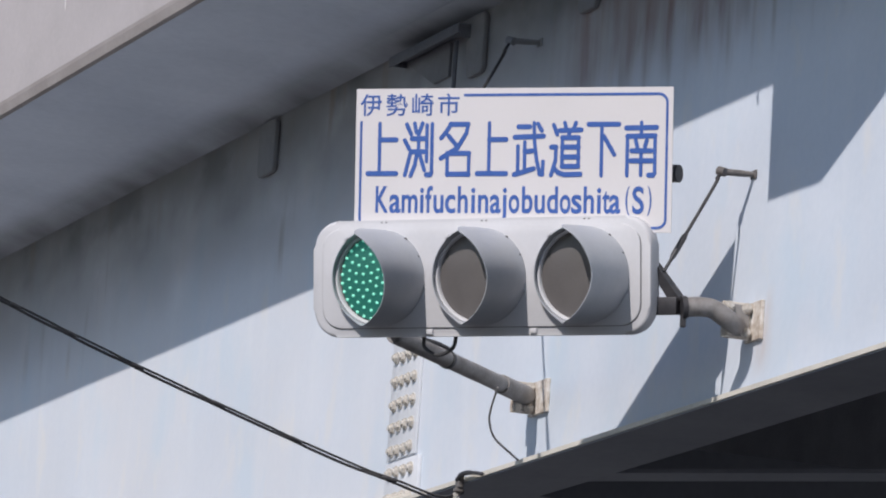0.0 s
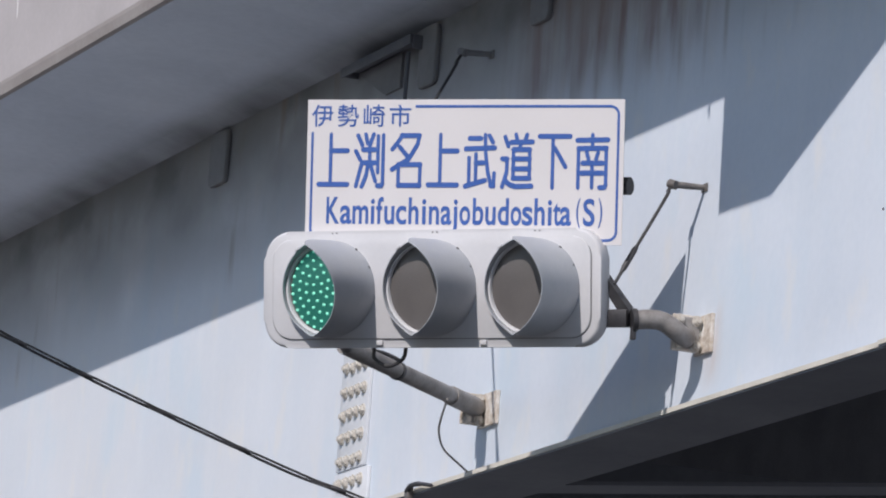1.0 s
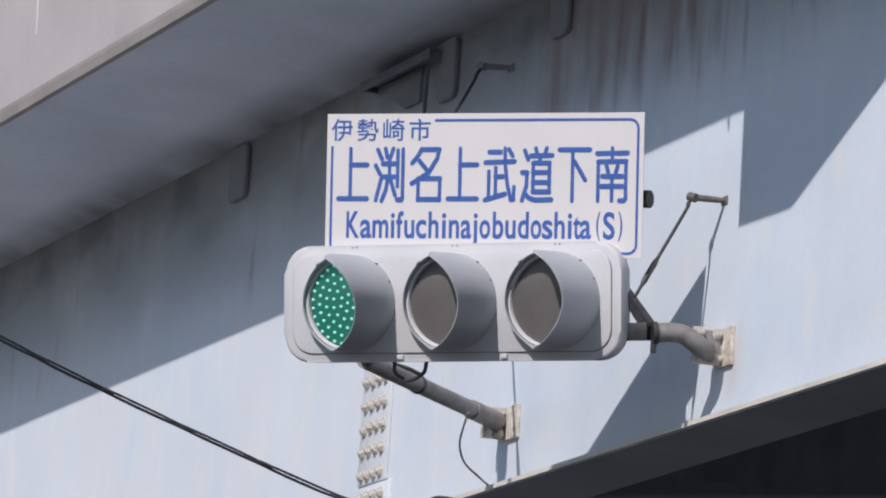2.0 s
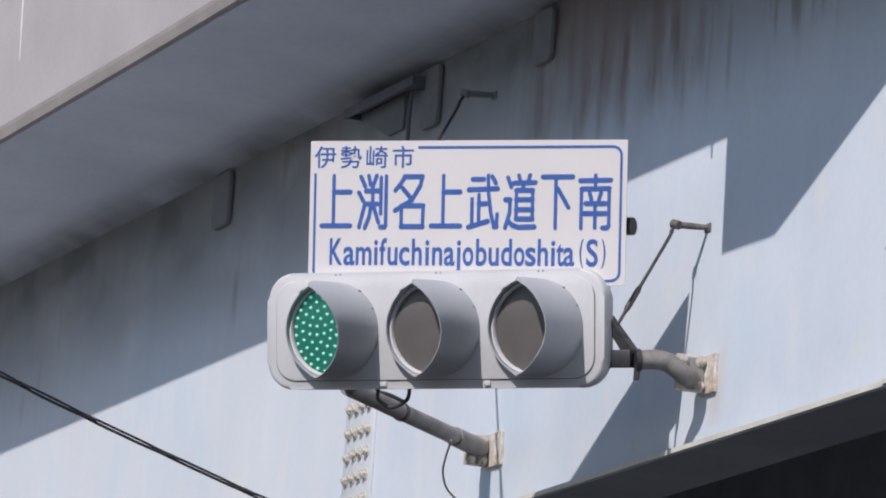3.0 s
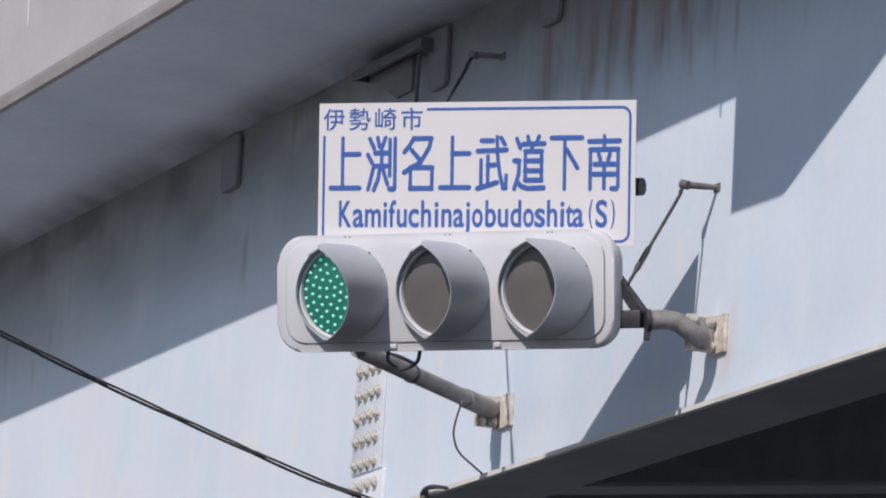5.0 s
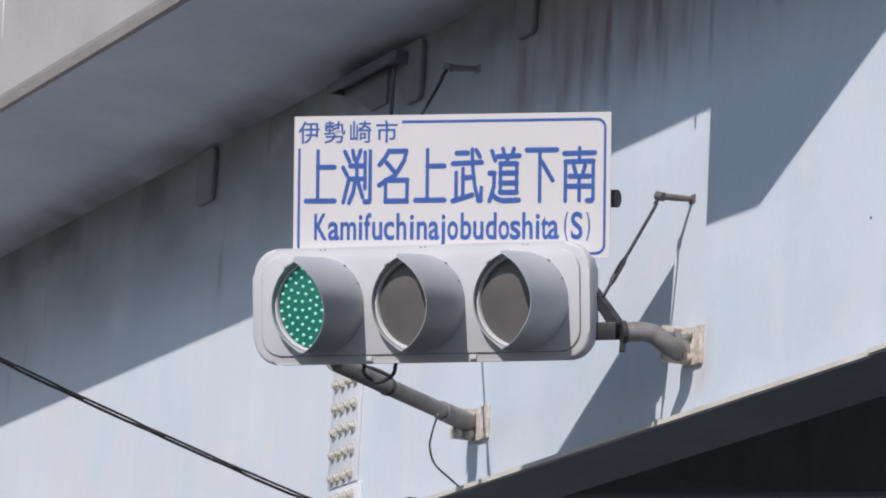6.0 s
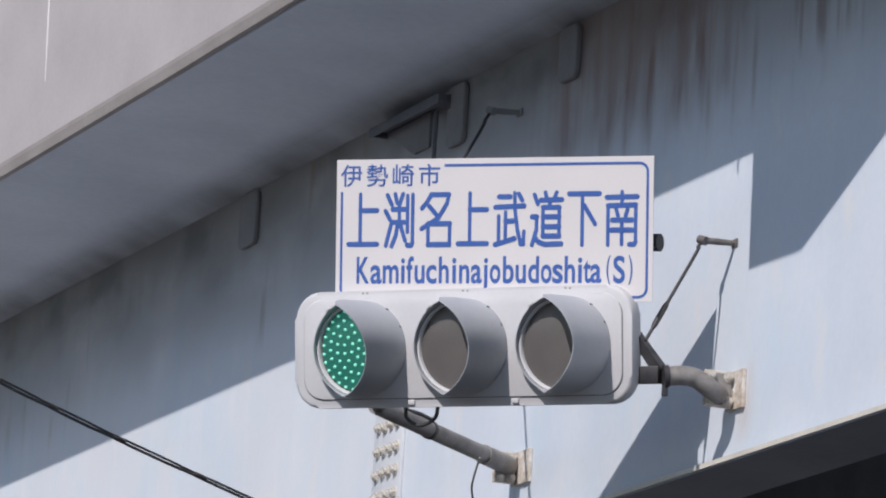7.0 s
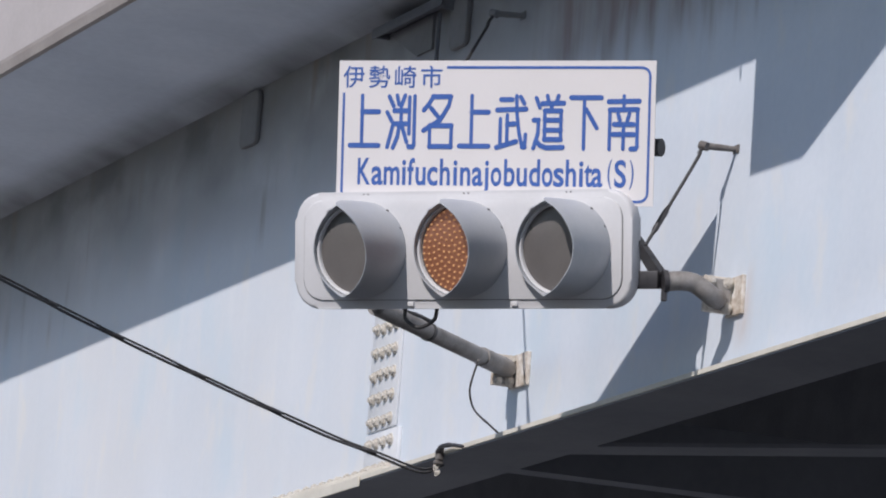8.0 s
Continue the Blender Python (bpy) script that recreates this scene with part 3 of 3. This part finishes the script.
# brush-free round gothic strokes, each on a square of 100
GLYPHS = {
    "上": "41,2 41,92/41,32 96,32/3,94 97,94",
    "渕": "10,4 25,22/4,33 19,49/25,53 6,97/36,2 42,19/62,2 50,21/28,30 68,30/50,22 50,54/26,54 66,54/45,56 39,78 25,98/52,56 70,88/77,5 77,72/94,3 94,92 90,96 77,96",
    "名": "36,3 20,18 4,29/34,4 92,4 86,20 58,47 4,66/28,25 55,43/25,58 25,97/25,57 96,57 95,97/25,95 95,95",
    "武": "16,9 52,9/4,28 97,26/66,2 68,35 76,70 87,95 95,95 97,72/79,4 91,16/37,37 37,89/37,54 61,53/15,44 15,90/4,96 67,85",
    "道": "45,2 49,11/81,2 75,12/30,16 98,15/62,17 57,28/38,29 38,81/38,29 90,29 90,81/38,46 90,46/38,64 90,64/38,81 90,81/10,6 21,23/3,46 18,46 17,70 3,97/12,84 25,92 45,96 97,95",
    "下": "2,5 98,5/44,6 44,98/50,26 85,60",
    "南": "2,12 98,11/50,2 50,26/6,27 6,98/6,27 94,26 94,93 89,97 75,97/32,34 38,46/68,34 62,46/20,53 82,53/17,71 83,71/50,53 50,97",
}


def strokes(ch, x0, x1, y0, y1):
    bm, lift = bmesh.new(), 0
    for line in GLYPHS[ch].split("/"):
        pts = [tuple(float(v) for v in p.split(",")) for p in line.split()]
        pts = [Vector(((x0 + px / 100 * (x1 - x0)) * U, 0, -(y0 + py / 100 * (y1 - y0)) * V)) for px, py in pts]
        for p, q in zip(pts, pts[1:]):
            d = (q - p).normalized()
            r = 0.0062 + 0.0021 * abs(d.x)
            n = Vector((-d.z, 0, d.x))
            ring = [q + r * (math.cos(t) * d + math.sin(t) * n) for t in np.linspace(-math.pi / 2, math.pi / 2, 7)]
            ring += [p - r * (math.cos(t) * d + math.sin(t) * n) for t in np.linspace(-math.pi / 2, math.pi / 2, 7)]
            prism(bm, [(v.x, v.z) for v in ring], -0.0012 - 0.00005 * lift, 0.0002)
            lift += 1
    return tagged(part("lettering", bm, M_BLUE, sign, smooth=0), "blue lettering")


for i, ch in enumerate("上渕名上武道下南"):
    strokes(ch, 21.5 + 65.45 * i, 76.0 + 65.45 * i, 59.5, 155.5)
for i, ch in enumerate("伊勢崎市"):
    lettering(ch, 8.0 + 46.7 * i, 46.0 + 46.7 * i, 9.0, 48.0, 0.006)
ROMAN = zip("Kamifuchinajobudoshita",
            (38.3, 63.3, 85.5, 118.4, 128, 142.7, 163.3, 186, 210, 222.3, 243.3, 263, 276.7, 300, 322.3, 344.3, 366.7, 386.7, 408.3, 431.7, 441, 453.3),
            (59, 81.7, 112, 123.0, 138.8, 158.6, 180, 201.9, 215, 238.4, 260.5, 271, 293.5, 316.9, 338.4, 361.4, 383.5, 403.3, 424.5, 436.7, 452, 470.5))
for ch, xa, xb in ROMAN:
    lettering(ch, xa + 0.3, xb + 2.2, 172.0, 219.0, 0.016, "cap")
lettering("(", 481.5, 488.5, 171.5, 222.5, 0.0)
lettering("S", 493.3, 513.5, 172.0, 220.0, 0.018)
lettering(")", 519.5, 526.5, 171.5, 222.5, 0.0)

# ---- mounting arms ----


def base_plates(arm, xf, xe, deep, z0, z1):
    """A plate welded to the web, and a flange plate square to it that takes the pipe with four bolts."""
    part("wall_plate", box(bmesh.new(), xf - 0.05, xe, -0.014, -0.0005, z0 - 0.004, z1 + 0.003, 0.002), M_CREAM, arm, "cream painted plate with rusty edges", 0)
    part("flange_plate", box(bmesh.new(), xf - 0.012, xf, -deep, -0.0145, z0, z1, 0.002), M_CREAM, arm, "cream painted plate with rusty edges", 0)
    part("pipe_flange", box(bmesh.new(), xf + 0.0005, xf + 0.008, -deep + 0.007, -0.022, z0 + 0.008, z1 - 0.008, 0.002), M_GALV, arm, "weathered grey pipe flange", 0)
    for z in (z0 + 0.012, z1 - 0.012):
        part("stiffener", box(bmesh.new(), xf - 0.05, xf - 0.0125, -deep * 0.6, -0.0145, z - 0.004, z + 0.004), M_CREAM, arm, "", 0)
    for y in (-deep + 0.018, -0.032):
        for z in (z0 + 0.019, z1 - 0.019):
            bolt(arm, xf + 0.008, y, z, random.uniform(0, 60), 0.85, 0.0, 90)


left_arm = thing("mounting_arm", BRIDGE @ pose(0, 0, 4.952), "straight grey steel arm bolted to the girder web", "mounting arm", "signal mounting arms")
base_plates(left_arm, 0.0, 0.122, 0.096, -0.047, 0.064)
P0, P1 = Vector((0.0, -0.04, 0.016)), Vector((0.633, -0.77, 0.056))
way = P1 - P0
part("pipe", tube(bmesh.new(), [P0, P0 + way * 0.45, P1], [0.029, 0.029, 0.029], 24), M_GALV, left_arm, "weathered galvanised pipe")
part("link", tube(bmesh.new(), [P1 - way * 0.02, (1.163, -0.945, 0.06)], 0.024, 12), M_DARK, left_arm, "dark link to the signal")
part("collar", tube(bmesh.new(), [P0, P0 + way * 0.2], 0.034, 24), M_GALV, left_arm)
part("cable_tie", tube(bmesh.new(), [P0 + way * 0.60, P0 + way * 0.615], 0.033, 20), M_RUBBER, left_arm, "black tie")
part("arm_cable", tube(bmesh.new(), curve_pts([P0 + way * 0.80 + Vector((0, 0, 0.03)), P0 + way * 0.7 + Vector((0.01, 0, 0.036)), P0 + way * 0.6 + Vector((0.02, -0.0, 0.032))]), 0.007, 8), M_RUBBER, left_arm, "black cable along the pipe")

right_arm = thing("mounting_arm", BRIDGE @ pose(1.83, 0, 4.972), "short bent grey steel arm bolted to the girder web", "mounting arm", "signal mounting arms")
base_plates(right_arm, 0.075, 0.153, 0.113, -0.065, 0.054)
elbow = [(0.075, -0.066, -0.018), (0.100, -0.080, -0.025), (0.119, -0.118, -0.012), (0.115, -0.16, 0.012), (0.111, -0.205, 0.016), (0.099, -0.262, 0.008)]
part("pipe", tube(bmesh.new(), curve_pts(elbow), 0.0315, 24), M_GALV, right_arm, "bent galvanised pipe")
part("clamp", tube(bmesh.new(), [(0.102, -0.25, 0.010), (0.099, -0.266, 0.008)], 0.037, 24), M_DARK, right_arm, "dark pipe clamp")
part("clamp_ear", box(bmesh.new(), 0.09, 0.108, -0.266, -0.25, -0.055, -0.02, 0.002), M_DARK, right_arm)


def stay(base, tip, foot, name_label, arm_mat, plate_mat):
    """A wall bracket and the rod that hangs from it."""
    o = Vector(base)
    st = thing("stay_rod", BRIDGE @ pose(*base), name_label, "stay rod", "stay rods")
    tip, foot = Vector(tip) - o, Vector(foot) - o
    part("foot_plate", box(bmesh.new(), -0.024, 0.024, -0.005, -0.0005, -0.014, 0.014, 0.002), plate_mat, st)
    part("bracket_arm", tube(bmesh.new(), [(0, -0.005, 0), tip * 0.5, tip], [0.009, 0.011, 0.011], 12), arm_mat, st, "weathered bracket arm")
    part("eye", tube(bmesh.new(), [tip + Vector((-0.012, -0.010, 0.004)), tip + Vector((0.012, 0.004, -0.004))], 0.015, 14), arm_mat, st)
    d = foot - tip
    part("rod", tube(bmesh.new(), curve_pts([tip + Vector((0, -0.01, -0.012)), tip + d * 0.04 + Vector((0, -0.012, -0.012)), tip + d * 0.12, tip + d * 0.72, foot], 4), 0.0057, 10), M_RUBBER if arm_mat is M_BRACKET else M_DARK, st, "dark thin rod")
    part("turnbuckle", tube(bmesh.new(), [tip + d * 0.62, tip + d * 0.66, tip + d * 0.84, tip + d * 0.88], [0.006, 0.0098, 0.0098, 0.006], 10), M_DARK, st)
    return st


stay((1.835, 0, 5.462), (1.835, -0.112, 5.458), (1.926, -0.332, 5.089), "dark stay rod from a wall bracket to the signal", M_BRACKET, M_BRACKET)
stay((-0.193, 0, 6.272), (-0.201, -0.105, 6.266), (1.16, -1.0, 5.20), "dark stay rod high under the overhang", M_DULL_GREY, M_DULL_GREY)


# ---- cables ----
def cable(name, pts, r, mat, label, category="cable"):
    o = Vector(pts[0])
    ob = thing(name, BRIDGE @ pose(*o), label, category)
    part("strand", tube(bmesh.new(), curve_pts([Vector(p) - o for p in pts], 10), r, 8), mat, ob)
    return ob


span_pts = [(-0.60, -0.03, 4.700), (-0.585, -0.12, 4.664), (-0.60, -0.3, 4.709), (-0.624, -0.5, 4.764), (-0.484, -0.98, 4.875), (-0.346, -1.45, 4.990), (0.11, -2.0, 5.056), (0.462, -2.4, 5.102), (3.5, -5.9, 5.70)]
WAY_ALONG = curve_pts(span_pts, 14)


def strand_pts(side):
    """One of two strands that hang side by side along the span and sway a little."""
    out, s = [], 0.0
    for p, q in zip(WAY_ALONG, WAY_ALONG[1:] + WAY_ALONG[-1:]):
        turn = 0.22 * math.sin(s * 5.0) + 0.1 * math.sin(s * 13.0)
        gap = 0.0066 * (1 - 0.35 * abs(math.cos(s * math.pi / 0.36)) ** 6)
        out.append(p + side * gap * Vector((math.sin(turn), 0, math.cos(turn))))
        s += (q - p).length
    return out


span_ob = thing("overhead_cable", BRIDGE @ pose(*span_pts[0]), "pair of black cables slung to the girder flange", "cable")
for side, r in ((1, 0.0044), (-1, 0.0054)):
    part("strand", tube(bmesh.new(), [p - Vector(span_pts[0]) for p in strand_pts(side)], r, 8), M_RUBBER, span_ob)
run, next_tie = 0.0, 0.30
for p, q in zip(WAY_ALONG, WAY_ALONG[1:]):
    run += (q - p).length
    if run > next_tie and run < 3.2:
        next_tie += 0.36
        d = (q - p).normalized()
        mid = q - Vector(span_pts[0])
        part("tie", tube(bmesh.new(), [mid - d * 0.028, mid - d * 0.02, mid + d * 0.02, mid + d * 0.028], [0.005, 0.0095, 0.0095, 0.005], 10), M_RUBBER, span_ob, "black cable tie")
cable("drooping_wire", [(0.40, -0.30, 4.915), (0.30, -0.28, 4.865), (0.206, -0.25, 4.83), (0.133, -0.20, 4.785), (0.06, -0.11, 4.75), (0.002, -0.05, 4.733)], 0.0038, M_GALV, "drooping thin dark wire below the arm")

hook = thing("cable_clamp", BRIDGE @ pose(-0.51, -0.08, 4.70), "rusty cable clamp on the girder flange", "clamp")
bm = bmesh.new()
box(bm, -0.016, 0.016, -0.012, 0.012, -0.004, 0.030, 0.004)
box(bm, -0.022, 0.010, -0.016, 0.014, -0.018, -0.004, 0.003)
part("jaw", bm, M_BRACKET, hook, "rusty brown clamp jaw")
part("pin", tube(bmesh.new(), [(0.03, 0, 0.024), (0.032, 0, 0.052)], 0.005, 10), M_BRACKET, hook)
for x, z in ((-0.012, -0.030), (0.004, -0.052)):
    bolt(hook, x, -0.004, z, 20, 0.62, -35)
part("stud", tube(bmesh.new(), [(-0.014, 0, -0.014), (0.004, 0, -0.056)], 0.006, 8), M_DEEP_GREY, hook)
part("strap", tube(bmesh.new(), curve_pts([(0.0, -0.008, 0.024), (0.045, -0.008, 0.040), (0.13, -0.006, 0.036), (0.235, 0.0, 0.019)]), [0.010] * 8 + [0.009] * 8 + [0.007] * 8 + [0.004], 8), M_DARK, hook, "dark curved strap")


def motions():
    """The lamp changes from green to amber: one module is drawn back behind its lens and the other comes forward."""
    gx, ax = LAMPS[0], LAMPS[1]
    walk(green_panel, [(0.0, pose(gx, ON, 0)), (7.6, pose(gx, ON, 0)), (7.667, pose(gx, OFF, 0)), (8.0, pose(gx, OFF, 0))])
    walk(amber_panel, [(0.0, pose(ax, OFF, 0)), (7.6, pose(ax, OFF, 0)), (7.667, pose(ax, ON, 0)), (8.0, pose(ax, ON, 0))])


motions()
